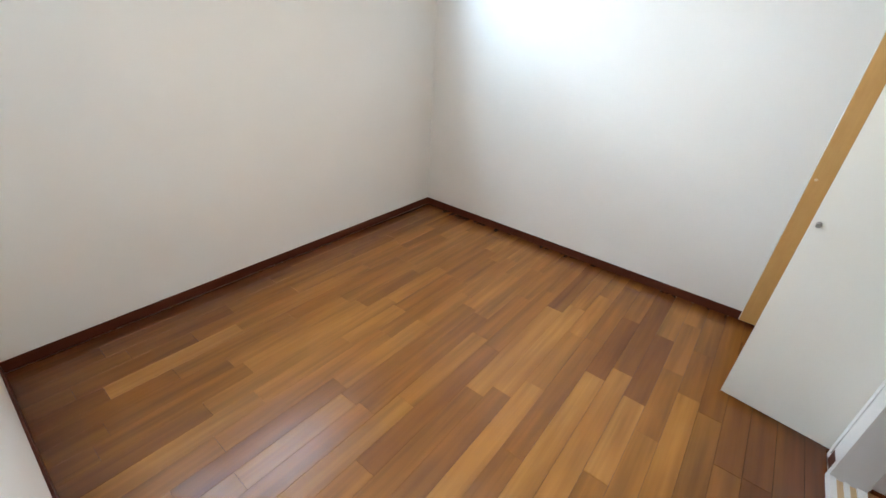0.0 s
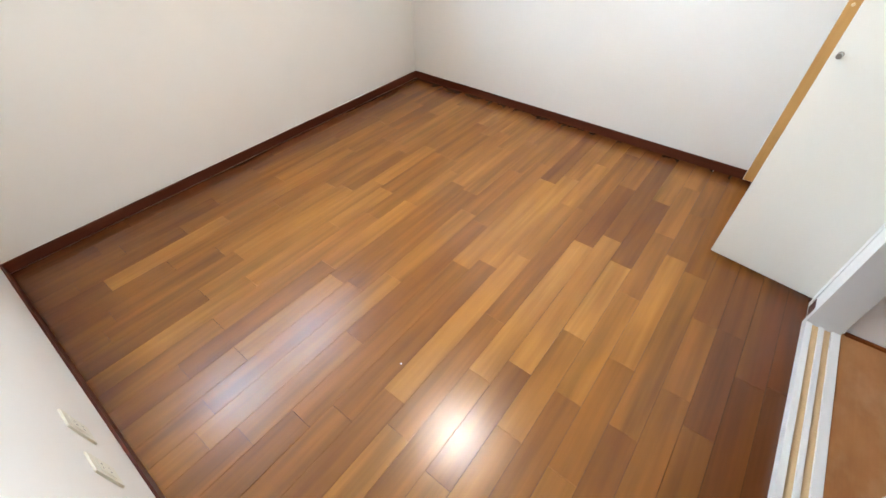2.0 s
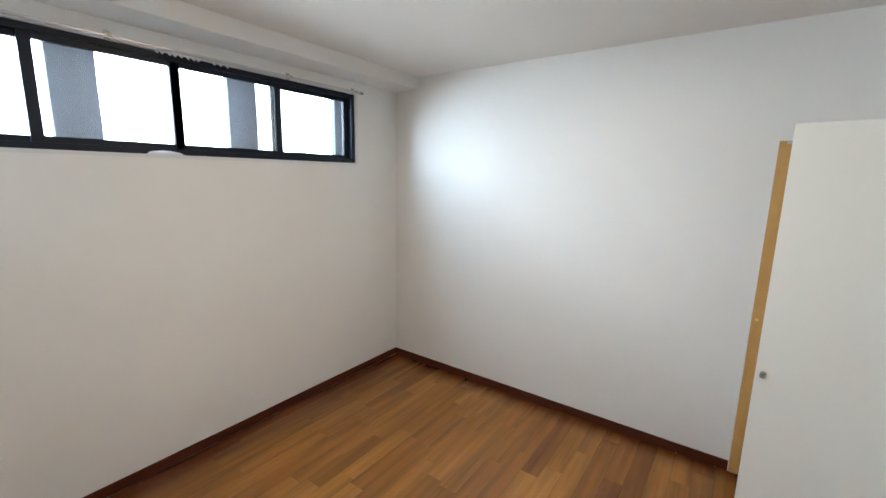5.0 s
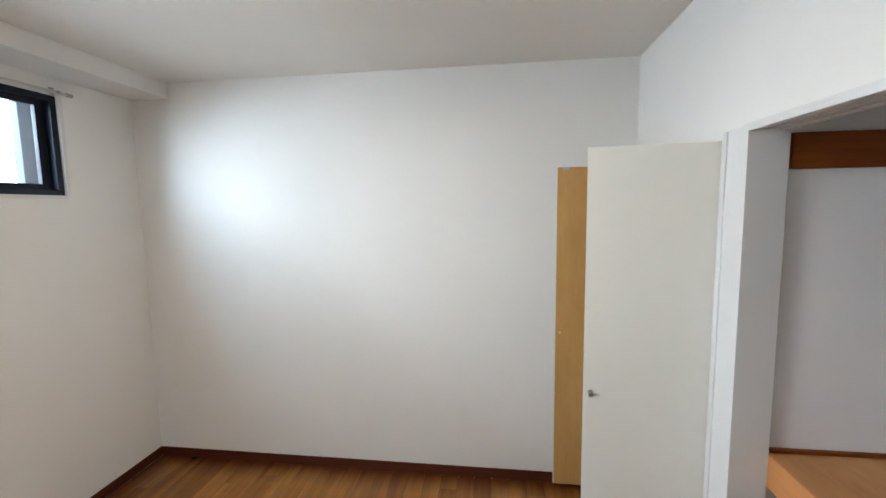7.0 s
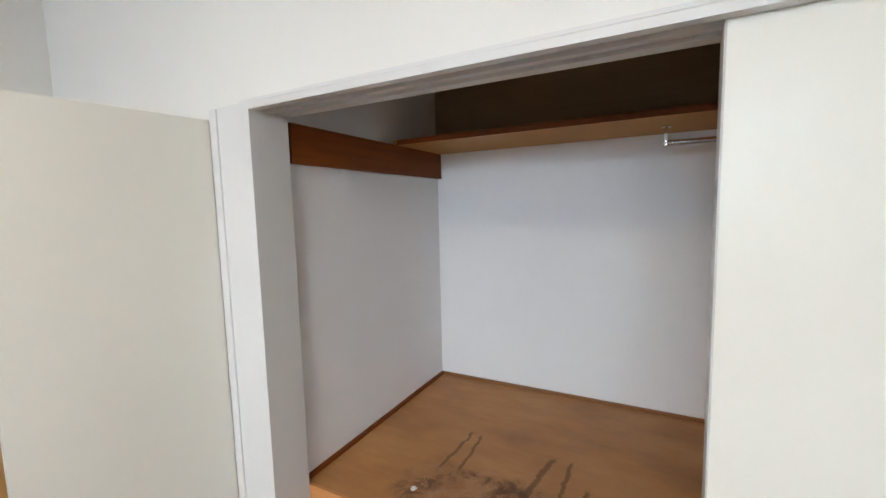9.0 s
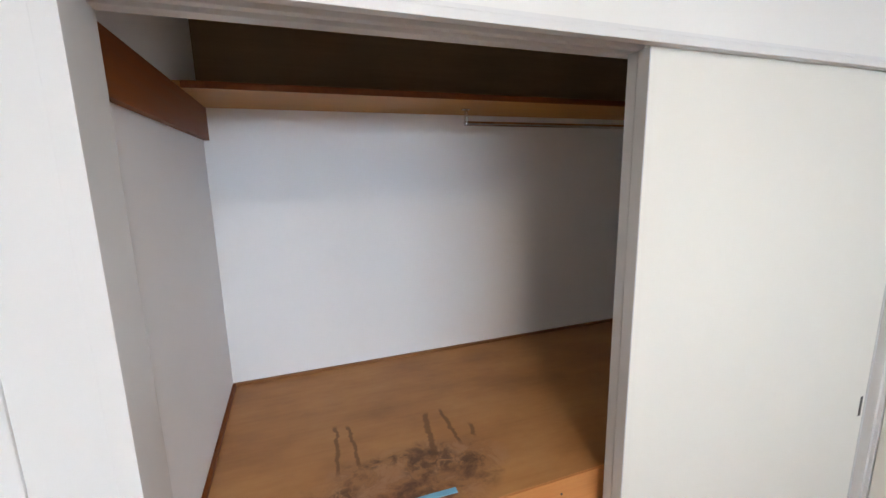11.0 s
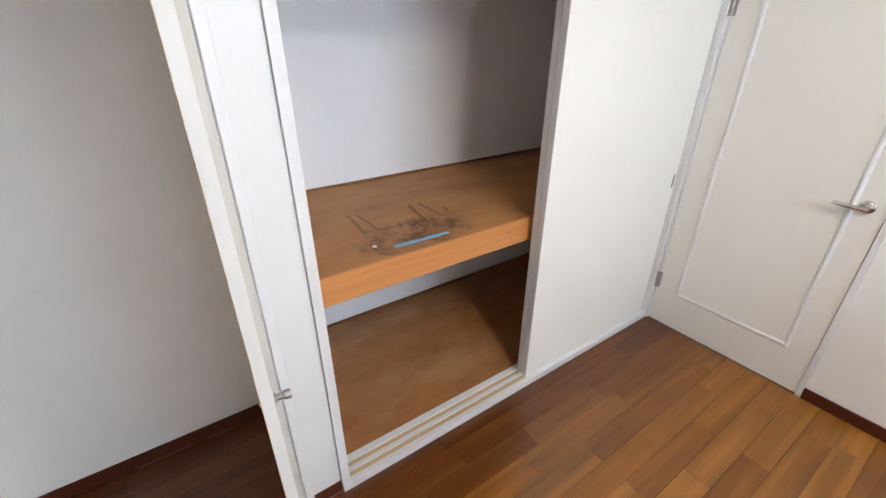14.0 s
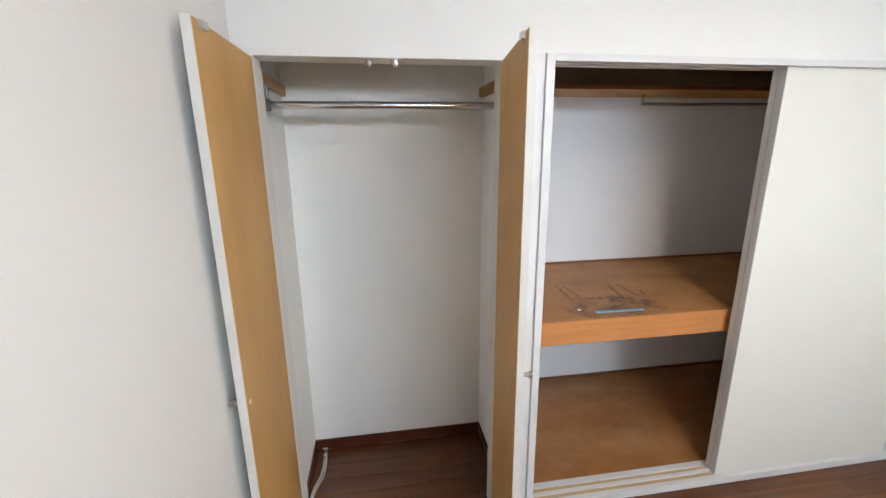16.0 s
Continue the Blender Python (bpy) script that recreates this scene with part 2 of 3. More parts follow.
MAT = {
    "wall": wallpaper("cream_white_wallpaper", (0.775, 0.756, 0.722)),
    "ceiling": wallpaper("ceiling_paper", (0.78, 0.748, 0.695)),
    "closet_wall": wallpaper("closet_paper", (0.86, 0.86, 0.865)),
    "nook": wallpaper("narrow_closet_paper", (0.87, 0.845, 0.79), 0.10),
    "white": paint("white_trim_paint", (0.68, 0.668, 0.655)),
    "cream": paint("cream_panel_paint", (0.74, 0.715, 0.65), 0.38, 0.03),
    "door": paint("beige_white_door_paint", (0.73, 0.71, 0.66), 0.38, 0.03),
    "band": paint("cream_toned_down_for_light", (0.62, 0.60, 0.56), 0.45, 0.04),
    "edge": paint("pale_grey_edge", (0.55, 0.54, 0.52), 0.4, 0.04),
    "base": veneer("dark_red_brown_skirting", (0.062, 0.013, 0.005), (0.10, 0.024, 0.009), "x", 0.5, spec=0.25),
    "basey": veneer("dark_red_brown_skirting_along", (0.062, 0.013, 0.005), (0.10, 0.024, 0.009), "y", 0.5, spec=0.25),
    "tan": veneer("honey_birch_veneer", (0.49, 0.262, 0.082), (0.62, 0.365, 0.130), "z", 0.5, 0.72, blotch=(3.4, 3.4, 1.7)),
    "batten": veneer("honey_batten_wood", (0.36, 0.185, 0.065), (0.47, 0.265, 0.105), "x", 0.5),
    "fascia": veneer("orange_pine", (0.47, 0.180, 0.056), (0.60, 0.262, 0.092), "y", 0.45, 0.4),
    "rail": veneer("reddish_brown_wood", (0.155, 0.037, 0.006), (0.225, 0.060, 0.010), "x", 0.5, spec=0.2),
    "shelf": veneer("brown_shelf_wood", (0.39, 0.175, 0.034), (0.51, 0.255, 0.058), "y", 0.5, spec=0.2),
    "strip": veneer("brown_trim_wood", (0.20, 0.075, 0.022), (0.28, 0.115, 0.036), "y", 0.5),
    "upper": veneer("olive_brown_shade", (0.27, 0.175, 0.09), (0.36, 0.245, 0.135), "y", 0.5, 0.6),
    "ply": stained_plywood("brown_plywood", False),
    "stained": stained_plywood("spill_stained_plywood", True),
    "groove": veneer("track_wood", (0.47, 0.31, 0.16), (0.58, 0.41, 0.24), "y", 0.5),
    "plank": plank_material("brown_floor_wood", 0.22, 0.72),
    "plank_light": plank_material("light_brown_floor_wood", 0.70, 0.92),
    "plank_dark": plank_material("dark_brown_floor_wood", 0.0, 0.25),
    "under": paint("subfloor_shadow", (0.045, 0.018, 0.009), 0.8),
    "chrome": metal("chrome", (0.60, 0.59, 0.58), 0.16),
    "steel": metal("brushed_steel", (0.55, 0.54, 0.52), 0.32),
    "dull": metal("dull_nickel", (0.36, 0.34, 0.31), 0.34),
    "alu": paint("dark_blue_black_aluminium", (0.009, 0.013, 0.022), 0.4, 0.1, 0.2),
    "fin": paint("blue_grey_post", (0.055, 0.07, 0.095), 0.6, 0.1),
    "plate": paint("ivory_plastic", (0.70, 0.67, 0.56), 0.4, 0.03),
    "cap": paint("pale_wood_cap", (0.70, 0.55, 0.34), 0.5),
    "tape": paint("light_blue_tape", (0.17, 0.44, 0.62), 0.55, 0.1),
    "speck": paint("white_crumb", (0.74, 0.74, 0.74), 0.6),
    "sealant": paint("pale_line_paint", (0.22, 0.14, 0.09), 0.6, 0.15),
    "slot": paint("dark_slot", (0.06, 0.055, 0.05), 0.5),
    "cable": paint("grey_beige_cable", (0.46, 0.42, 0.36), 0.45),
    "hook": paint("white_plastic_hook", (0.78, 0.78, 0.78), 0.4),
    "film": paint("white_plastic_film", (0.72, 0.75, 0.80), 0.35),
}


def frosted_glass():
    """Thin bright panes that let most light through."""
    n = Nodes("frosted_glass")
    n.bsdf.inputs["Alpha"].default_value = 0.12
    return n.done((0.90, 0.94, 0.97), 0.3)


def glowing(name, colour, strength):
    n = Nodes(name)
    n.bsdf.inputs["Emission Color"].default_value = (*colour, 1)
    n.bsdf.inputs["Emission Strength"].default_value = strength
    return n.done((0.85, 0.85, 0.82), 0.4)


MAT["glass"] = frosted_glass()
MAT["glow"] = glowing("lit_lamp_diffuser", (1.0, 0.88, 0.72), 14.0)


# ---- mesh helpers ----
def boxes(*spans, bevel=0.0):
    """A bmesh of axis-aligned boxes, each (x0, x1, y0, y1, z0, z1)."""
    bm = bmesh.new()
    for x0, x1, y0, y1, z0, z1 in spans:
        m = Matrix.Translation(((x0 + x1) / 2, (y0 + y1) / 2, (z0 + z1) / 2)) @ Matrix.Diagonal((abs(x1 - x0), abs(y1 - y0), abs(z1 - z0), 1))
        bmesh.ops.create_cube(bm, size=1.0, matrix=m)
    if bevel:
        bmesh.ops.bevel(bm, geom=bm.edges[:], offset=bevel, segments=2, affect="EDGES", profile=0.7)
    return bm


def lathe(profile, m=None, steps=24):
    """A turned shape: profile of (radius, height) round the local z axis."""
    bm = bmesh.new()
    vs = [bm.verts.new((r, 0, h)) for r, h in profile]
    es = [bm.edges.new(p) for p in zip(vs, vs[1:])]
    bmesh.ops.spin(bm, geom=vs + es, axis=(0, 0, 1), cent=(0, 0, 0), angle=2 * math.pi, steps=steps, use_duplicate=False)
    bmesh.ops.remove_doubles(bm, verts=bm.verts[:], dist=1e-5)
    bmesh.ops.recalc_face_normals(bm, faces=bm.faces[:])
    if m is not None:
        bm.transform(m)
    return bm


def tube(points, radius, sides=12, flat=1.0):
    """A round bar along points; flat squeezes it in height."""
    bm = bmesh.new()
    rings = []
    pts = [Vector(p) for p in points]
    for i, p in enumerate(pts):
        d = (pts[min(i + 1, len(pts) - 1)] - pts[max(i - 1, 0)]).normalized()
        u = d.cross(Vector((0, 0, 1)))
        u = u.normalized() if u.length > 1e-3 else Vector((1, 0, 0))
        v = u.cross(d).normalized()
        rings.append([bm.verts.new(p + radius * (math.cos(a) * u + flat * math.sin(a) * v)) for a in (2 * math.pi * k / sides for k in range(sides))])
    for a, b in zip(rings, rings[1:]):
        for k in range(sides):
            bm.faces.new((a[k], a[(k + 1) % sides], b[(k + 1) % sides], b[k]))
    bm.faces.new(rings[0])
    bm.faces.new(rings[-1][::-1])
    bmesh.ops.recalc_face_normals(bm, faces=bm.faces[:])
    return bm


def joined(*parts_list):
    """Several bmeshes as one."""
    out = bmesh.new()
    for b in parts_list:
        me = bpy.data.meshes.new("temp")
        b.to_mesh(me)
        b.free()
        out.from_mesh(me)
        bpy.data.meshes.remove(me)
    return out


def part(name, bm, material, parent=None, label="", smooth=False):
    """Links a bmesh as one mesh object, under a thing or a part where one is given."""
    me = bpy.data.meshes.new(name)
    bm.to_mesh(me)
    bm.free()
    me.materials.append(MAT[material])
    if smooth:
        for p in me.polygons:
            p.use_smooth = True
        me.set_sharp_from_angle(angle=radians(40))
    ob = new(name, me)
    if parent is not None:
        ob.parent = parent
    return tagged(ob, label)


def structure(name, bm, material, label, category="wall"):
    return tagged(part(name, bm, material), label, category, kind="structure")


def empty(name, label, category, group="", kind="", at=(0, 0, 0)):
    ob = new(name)
    ob.location = at
    ob.empty_display_size = 0.1
    return tagged(ob, label, category, group, kind)


# ---- structure ----
T = 0.12
BASE_TOP = 0.061
floor = structure("floor", boxes((W - T, 1.2, -T, L + T, -0.12, -0.012)), "under", "glossy brown wooden plank floor with mixed tones", "floor")
structure("ceiling", boxes((W - T, 1.2, -T, L + T, H, H + 0.1)), "ceiling", "plain off-white papered ceiling", "ceiling")
structure("ceiling_beam", boxes((W, -2.765, 0, L, 2.340, H - 0.001), bevel=0.004), "wall", "cream papered beam above the window", "beam")

WY0, WY1, WZ0, WZ1 = 0.12, 2.535, 1.735, 2.256     # window opening
structure("wall_west", boxes((W - T, W, -T, L + T, -0.012, WZ0), (W - T, W, -T, L + T, WZ1, H), (W - T, W, -T, WY0, WZ0, WZ1), (W - T, W, WY1, L + T, WZ0, WZ1)),
          "wall", "cream papered wall below a high strip window")
structure("wall_north", boxes((W, 1.2, L, L + T, -0.012, H)), "wall", "plain off-white papered wall lit by the window")
DX0, DX1, DZ = -0.807, -0.003, 1.892                # room door with its frame
structure("wall_south", boxes((W, DX0, -T, 0, -0.012, H), (DX1, 1.2, -T, 0, -0.012, H), (DX0, DX1, -T, 0, DZ, H)), "wall", "off-white papered wall with the room door")
NY0, NY1 = 2.128, 2.921                             # narrow closet opening
CY1 = 1.980                                         # wide closet opening, with its frame
CZ = OPEN + 0.024
structure("wall_east", boxes((0, 0.1, 0, CY1, CZ, H), (0, 0.1, CY1, NY0, -0.012, H), (0, 0.1, NY0, NY1, OPEN, H), (0, 0.1, NY1, L, -0.012, H)),
          "wall", "off-white papered wall with two closet openings")
structure("closet_wall_back", boxes((0.955, 1.05, 0, 1.975, 0, H)), "closet_wall", "white papered back wall of the wide closet")
structure("closet_partition", boxes((0.1, 1.05, 1.975, 2.056, -0.012, H)), "closet_wall", "white papered partition between both closets")
structure("nook_wall_back", boxes((0.55, 0.65, 2.056, L, -0.012, H)), "nook", "white papered back wall of the narrow closet")
structure("nook_wall_side", boxes((0.1, 0.55, 2.958, L, -0.012, H)), "nook", "white papered side wall of the narrow closet")

# added sheet; its brown stands in for the shade high in the wide closet
structure("closet_upper_board", boxes((0.945, 0.9548, 0.001, 1.974, 1.8765, H - 0.015)), "upper", "added dark brown sheet standing in for shade above the upper closet shelf", "panel")
structure("trim", boxes((-0.004, -0.0004, CY1 + 0.0008, 2.0835, BASE_TOP, 1.888), bevel=0.001), "white", "flat white painted post between both closets", "trim")

# skirting: each run is one piece
BH, BT = 0.060, 0.009


def skirting(x0, x1, y0, y1, along):
    bm = boxes((x0, x1, y0, y1, 0.0005, BH), bevel=0.0018)
    return structure("baseboard", bm, "base" if along == "x" else "basey", "dark red-brown wooden skirting board along the wall", "baseboard")


skirting(W, W + BT, 0, L, "y")
skirting(W + BT, -0.001, L - BT, L, "x")
skirting(W + BT, DX0 - 0.001, 0, BT, "x")
skirting(-0.0035, -0.0005, CY1 + 0.001, 2.083, "y")
skirting(0.541, 0.55, 2.056, 2.958, "y")
skirting(0.1, 0.541, 2.949, 2.958, "x")
skirting(0.1, 0.541, 2.056, 2.065, "x")

# ---- window ----
window = empty("window_1", "high strip window with dark aluminium frame and frosted panes", "window", kind="structure", at=(W, 1.33, WZ0))


def in_window(name, bm, material, parent=None, label="", smooth=False):
    ob = part(name, bm, material, parent or window, label, smooth)
    if parent is None:
        ob.location = (-window.location.x, -window.location.y, -window.location.z)
    return ob


in_window("window_lining", boxes((W - 0.115, W + 0.006, WY0, WY1, WZ0 - 0.012, WZ0 + 0.006), (W - 0.115, W + 0.004, WY1 - 0.008, WY1 + 0.012, WZ0 + 0.006, WZ1), (W - 0.115, W + 0.004, WY0 - 0.012, WY0 + 0.008, WZ0 + 0.006, WZ1),
          (W - 0.115, W + 0.004, WY0, WY1, WZ1 - 0.004, WZ1 + 0.012)), "white", label="white painted lining and sill")
FX0, FX1 = W - 0.085, W - 0.012
fy0, fy1, fz0, fz1 = WY0 + 0.008, WY1 - 0.008, WZ0 + 0.006, WZ1 - 0.004
in_window("window_frame", boxes((FX0, FX1, fy0, fy1, fz0, fz0 + 0.030), (FX0, FX1, fy0, fy1, fz1 - 0.030, fz1), (FX0, FX1, fy0, fy0 + 0.030, fz0 + 0.03, fz1 - 0.03), (FX0, FX1, fy1 - 0.030, fy1, fz0 + 0.03, fz1 - 0.03), bevel=0.002), "alu")
MULL = (0.158, 0.727, 1.288, 1.884, 2.497)
for i in range(4):
    a, b = MULL[i] - (0.0 if i == 0 else 0.024), MULL[i + 1] + (0.0 if i == 3 else 0.024)
    x1 = FX1 - 0.008 - (0.030 if i in (0, 3) else 0.0)
    x0 = x1 - 0.024
    z0, z1 = fz0 + 0.030, fz1 - 0.030
    s = 0.044
    sash = in_window("sash", boxes((x0, x1, a, a + s, z0, z1), (x0, x1, b - s, b, z0, z1), (x0, x1, a + s, b - s, z0, z0 + 0.028), (x0, x1, a + s, b - s, z1 - 0.028, z1), bevel=0.002), "alu")
    pane = part("pane", boxes((x0 + 0.009, x0 + 0.014, a + s, b - s, z0 + 0.028, z1 - 0.028)), "glass", sash, "white frosted glass pane")
    pane.visible_shadow = False

# the bright overcast sky beyond
n = Nodes("overcast_sky")
n.bsdf.inputs["Emission Color"].default_value = (0.72, 0.87, 1.0, 1)
n.bsdf.inputs["Emission Strength"].default_value = 15.0
MAT["overcast"] = n.done((0.8, 0.8, 0.8), 1.0)
tagged(part("backdrop", boxes((-9.05, -9.0, -12, 15, -1, 6)), "overcast"), "plain white overcast sky outside the window", "sky", kind="structure")

# posts just outside the glass
for y in (0.08, 0.90, 1.72, 2.54):
    tagged(part("outside_post", boxes((-3.215, -3.165, y - 0.092, y + 0.092, 1.55, 2.45), bevel=0.006), "fin"), "blue-grey upright post outside the frosted window", "post", group="posts outside the window")

# curtain rail
rail = empty("curtain_rail", "slim metal curtain rail with white runners above the window", "curtain rail", at=(-2.985, 1.33, 2.262))


def on_rail(name, bm, material, label="", smooth=False):
    ob = part(name, bm, material, rail, label, smooth)
    ob.location = (-rail.location.x, -rail.location.y, -rail.location.z)
    return ob


on_rail("rail", joined(boxes((-2.994, -2.978, 0.10, 2.545, 2.256, 2.268), bevel=0.002), boxes((-2.989, -2.983, 0.10, 2.545, 2.2535, 2.2565))), "steel")
for y in (0.25, 1.005, 1.95, 2.50):
    on_rail("bracket", joined(boxes((W, W + 0.004, y - 0.012, y + 0.012, 2.250, 2.290), bevel=0.001), boxes((W + 0.004, -2.976, y - 0.008, y + 0.008, 2.2675, 2.2715), bevel=0.001), boxes((-2.978, -2.975, y - 0.008, y + 0.008, 2.258, 2.2715))), "dull")
for y, s in ((2.545, 1), (0.10, -1)):
    on_rail("end_cap", lathe([(0, 0), (0.011, 0.001), (0.011, 0.010), (0.006, 0.013), (0.006, 0.019), (0.010, 0.022), (0.010, 0.030), (0, 0.033)], Matrix.Translation((-2.986, y, 2.262)) @ Matrix.Rotation(-s * math.pi / 2, 4, "X"), 14), "dull", smooth=True)
for i, y in enumerate((1.19, 1.212, 1.247, 1.27, 1.30, 1.333, 1.36, 1.384, 1.466, 1.50, 1.538)):
    on_rail("runner", tube([(-2.986, y, 2.256), (-2.986, y, 2.246), (-2.983, y, 2.238), (-2.978, y + 0.004, 2.233), (-2.973, y + 0.004, 2.238)], 0.0034, 8), "hook", smooth=True)

# crumpled film on the sill
bm = bmesh.new()
bmesh.ops.create_icosphere(bm, subdivisions=3, radius=1.0)
for v in bm.verts:
    k = 1 + 0.35 * noise.noise(v.co * 2.3) + 0.15 * noise.noise(v.co * 6)
    v.co = Vector((v.co.x * 0.0095 * k, v.co.y * 0.082 * k, max(v.co.z * 0.017 * k, -0.002)))
film_ob = part("plastic_film", bm, "film", smooth=True)
film_ob.location = (W - 0.003, 1.205, WZ0 + 0.0085)
tagged(film_ob, "small crumpled white plastic film on the window sill", "plastic film")

# ---- ceiling lamp ----
lamp = empty("ceiling_light", "small round white ceiling light, switched on, warm glow", "ceiling light", at=(-1.42, 1.47, H))
part("base_plate", lathe([(0, 0), (0.060, 0), (0.060, -0.010), (0.099, -0.0105), (0.099, -0.013), (0, -0.013)], steps=40), "white", lamp, smooth=True)
part("diffuser", lathe([(0.104, -0.012), (0.119, -0.022), (0.125, -0.046), (0.120, -0.064), (0.105, -0.081), (0.072, -0.092), (0.033, -0.096), (0, -0.097)], steps=48), "glow", lamp, "glowing warm white diffuser", smooth=True)

# ---- room door ----
frame_ob = empty("door_frame", "white painted door frame in the papered wall", "door frame", kind="structure", at=(-0.4, 0, 0))


def at_origin(ob, parent):
    ob.location = (-parent.location.x, -parent.location.y, -parent.location.z)
    return ob


for x0, x1 in ((DX0, DX0 + 0.022), (DX1 - 0.022, DX1)):
    at_origin(part("jamb", boxes((x0, x1, -0.11, 0.008, 0.0005, DZ), bevel=0.0015), "white", frame_ob), frame_ob)
at_origin(part("head", boxes((DX0 + 0.0222, DX1 - 0.0222, -0.11, 0.008, DZ - 0.022, DZ), bevel=0.0015), "white", frame_ob), frame_ob)
at_origin(part("stop", boxes((DX0 + 0.0222, DX1 - 0.0222, -0.11, -0.045, DZ - 0.034, DZ - 0.0225), (DX0 + 0.0222, DX0 + 0.034, -0.11, -0.045, 0.001, DZ - 0.034), (DX1 - 0.034, DX1 - 0.0222, -0.11, -0.045, 0.001, DZ - 0.034)), "white", frame_ob), frame_ob)

door = empty("door_1", "closed beige-white panelled room door with lever handle", "door", kind="structure", at=(-0.4, 0, 0))
lx0, lx1, lz0, lz1 = DX0 + 0.025, DX1 - 0.025, 0.008, DZ - 0.025
leaf = at_origin(part("door_leaf", boxes((lx0, lx1, -0.036, 0.001, lz0, lz1), bevel=0.0015), "door", door), door)
px0, px1, pz0, pz1 = -0.688, -0.140, 0.216, 1.753


def bead(x0, x1, z0, z1):
    """One length of rounded panel moulding on the door."""
    prof = [(0.0, 0.0), (0.002, 0.0045), (0.007, 0.0085), (0.012, 0.009), (0.017, 0.0065), (0.020, 0.003), (0.022, 0.0)]
    bm = bmesh.new()
    w = 0.022
    upright = abs(z1 - z0) > abs(x1 - x0)
    rows = []
    for u, h in prof:
        if upright:
            inset = u if x0 < -0.4 else w - u
            rows.append((bm.verts.new((x0 + u, 0.001 + h, z0 + inset)), bm.verts.new((x0 + u, 0.001 + h, z1 - inset))))
        else:
            inset = u if z0 < 1.0 else w - u
            rows.append((bm.verts.new((x0 + inset, 0.001 + h, z0 + u)), bm.verts.new((x1 - inset, 0.001 + h, z0 + u))))
    for p, q in zip(rows, rows[1:]):
        bm.faces.new((p[0], p[1], q[1], q[0]))
    bmesh.ops.recalc_face_normals(bm, faces=bm.faces[:])
    if sum((f.normal.y for f in bm.faces)) < 0:
        bmesh.ops.reverse_faces(bm, faces=bm.faces[:])
    return bm


for span in ((px0, px0 + 0.022, pz0, pz1), (px1 - 0.022, px1, pz0, pz1), (px0, px1, pz0, pz0 + 0.022), (px0, px1, pz1 - 0.022, pz1)):
    at_origin(part("moulding", bead(*span), "white", door, "raised white panel moulding", True), door)
handle = at_origin(part("lever_handle", tube([(-0.735, 0.046, 0.940), (-0.722, 0.048, 0.940), (-0.698, 0.053, 0.941), (-0.668, 0.054, 0.942), (-0.643, 0.051, 0.942), (-0.626, 0.045, 0.941)], 0.0112, 14, 0.8), "chrome", door, "chrome lever handle", True), door)
part("rose", lathe([(0, 0), (0.026, 0), (0.026, 0.005), (0.022, 0.009), (0.012, 0.011), (0.0105, 0.042), (0, 0.044)], Matrix.Translation((-0.722, 0.001, 0.940)) @ Matrix.Rotation(-math.pi / 2, 4, "X"), 28), "chrome", handle, smooth=True)
for z in (0.274, 1.669):
    hinge = at_origin(part("hinge", boxes((-0.046, -0.029, 0.001, 0.0035, z - 0.050, z + 0.050), (-0.027, -0.008, 0.008, 0.0105, z - 0.050, z + 0.050)), "dull", door, "worn nickel butt hinge"), door)
    for k in (-0.050, -0.030, -0.010, 0.010, 0.030):
        part("knuckle", lathe([(0, k), (0.0055, k), (0.0055, k + 0.019), (0, k + 0.019)], Matrix.Translation((-0.0285, 0.007, z)), 12), "dull", hinge, smooth=True)

# wall outlets low on the door wall
for x in (-1.60, -1.43):
    out = empty("wall_outlet", "ivory plastic outlet plate low on the papered wall", "outlet", group="outlets on the door wall", at=(x, 0, 0.345))
    plate = part("plate", boxes((-0.035, 0.035, 0, 0.006, -0.060, 0.060), bevel=0.002), "plate", out)
    part("insert", boxes((-0.022, 0.022, 0.006, 0.0076, -0.033, 0.033), bevel=0.0006), "plate", plate)
    for z in (-0.016, 0.016):
        part("socket", boxes((-0.008, -0.006, 0.0074, 0.0079, z - 0.004, z + 0.004), (0.006, 0.008, 0.0074, 0.0079, z - 0.004, z + 0.004)), "slot", plate, "dark socket slots")

# ---- wide closet with sliding doors ----
cf = empty("closet_frame", "white painted frame with two-groove wooden tracks", "closet frame", kind="structure", at=(0.05, 1.0, 0))
GR = ((0.006, 0.030), (0.047, 0.070))
JY = 1.950


def in_frame(name, bm, material, label="", smooth=False):
    return at_origin(part(name, bm, material, cf, label, smooth), cf)


in_frame("jamb", boxes((-0.016, 0.100, JY, CY1 - 0.0005, 0.0005, CZ - 0.0005), bevel=0.0015), "white")
in_frame("jamb", boxes((-0.016, 0.100, 0.001, 0.022, 0.0005, CZ - 0.0005), bevel=0.0015), "white")
in_frame("head_board", boxes((-0.016, 0.100, 0.0222, JY - 0.0002, CZ - 0.008, CZ - 0.0005)), "white")
for x0, x1 in ((-0.016, GR[0][0]), (GR[0][1], GR[1][0]), (GR[1][1], 0.100)):
    in_frame("head_strip", boxes((x0, x1, 0.0222, JY - 0.0002, OPEN, CZ - 0.0082), bevel=0.001), "white")
    in_frame("sill_strip", boxes((x0, x1, 0.0222, JY - 0.0002, 0.0262, 0.036), bevel=0.001), "white")
in_frame("sill_board", boxes((-0.016, 0.100, 0.0222, JY - 0.0002, 0.0005, 0.026)), "white")
for x0, x1 in GR:
    in_frame("track_groove", boxes((x0 + 0.0003, x1 - 0.0003, 0.0222, JY - 0.0002, 0.0262, 0.0285)), "groove", "bare wood track groove")

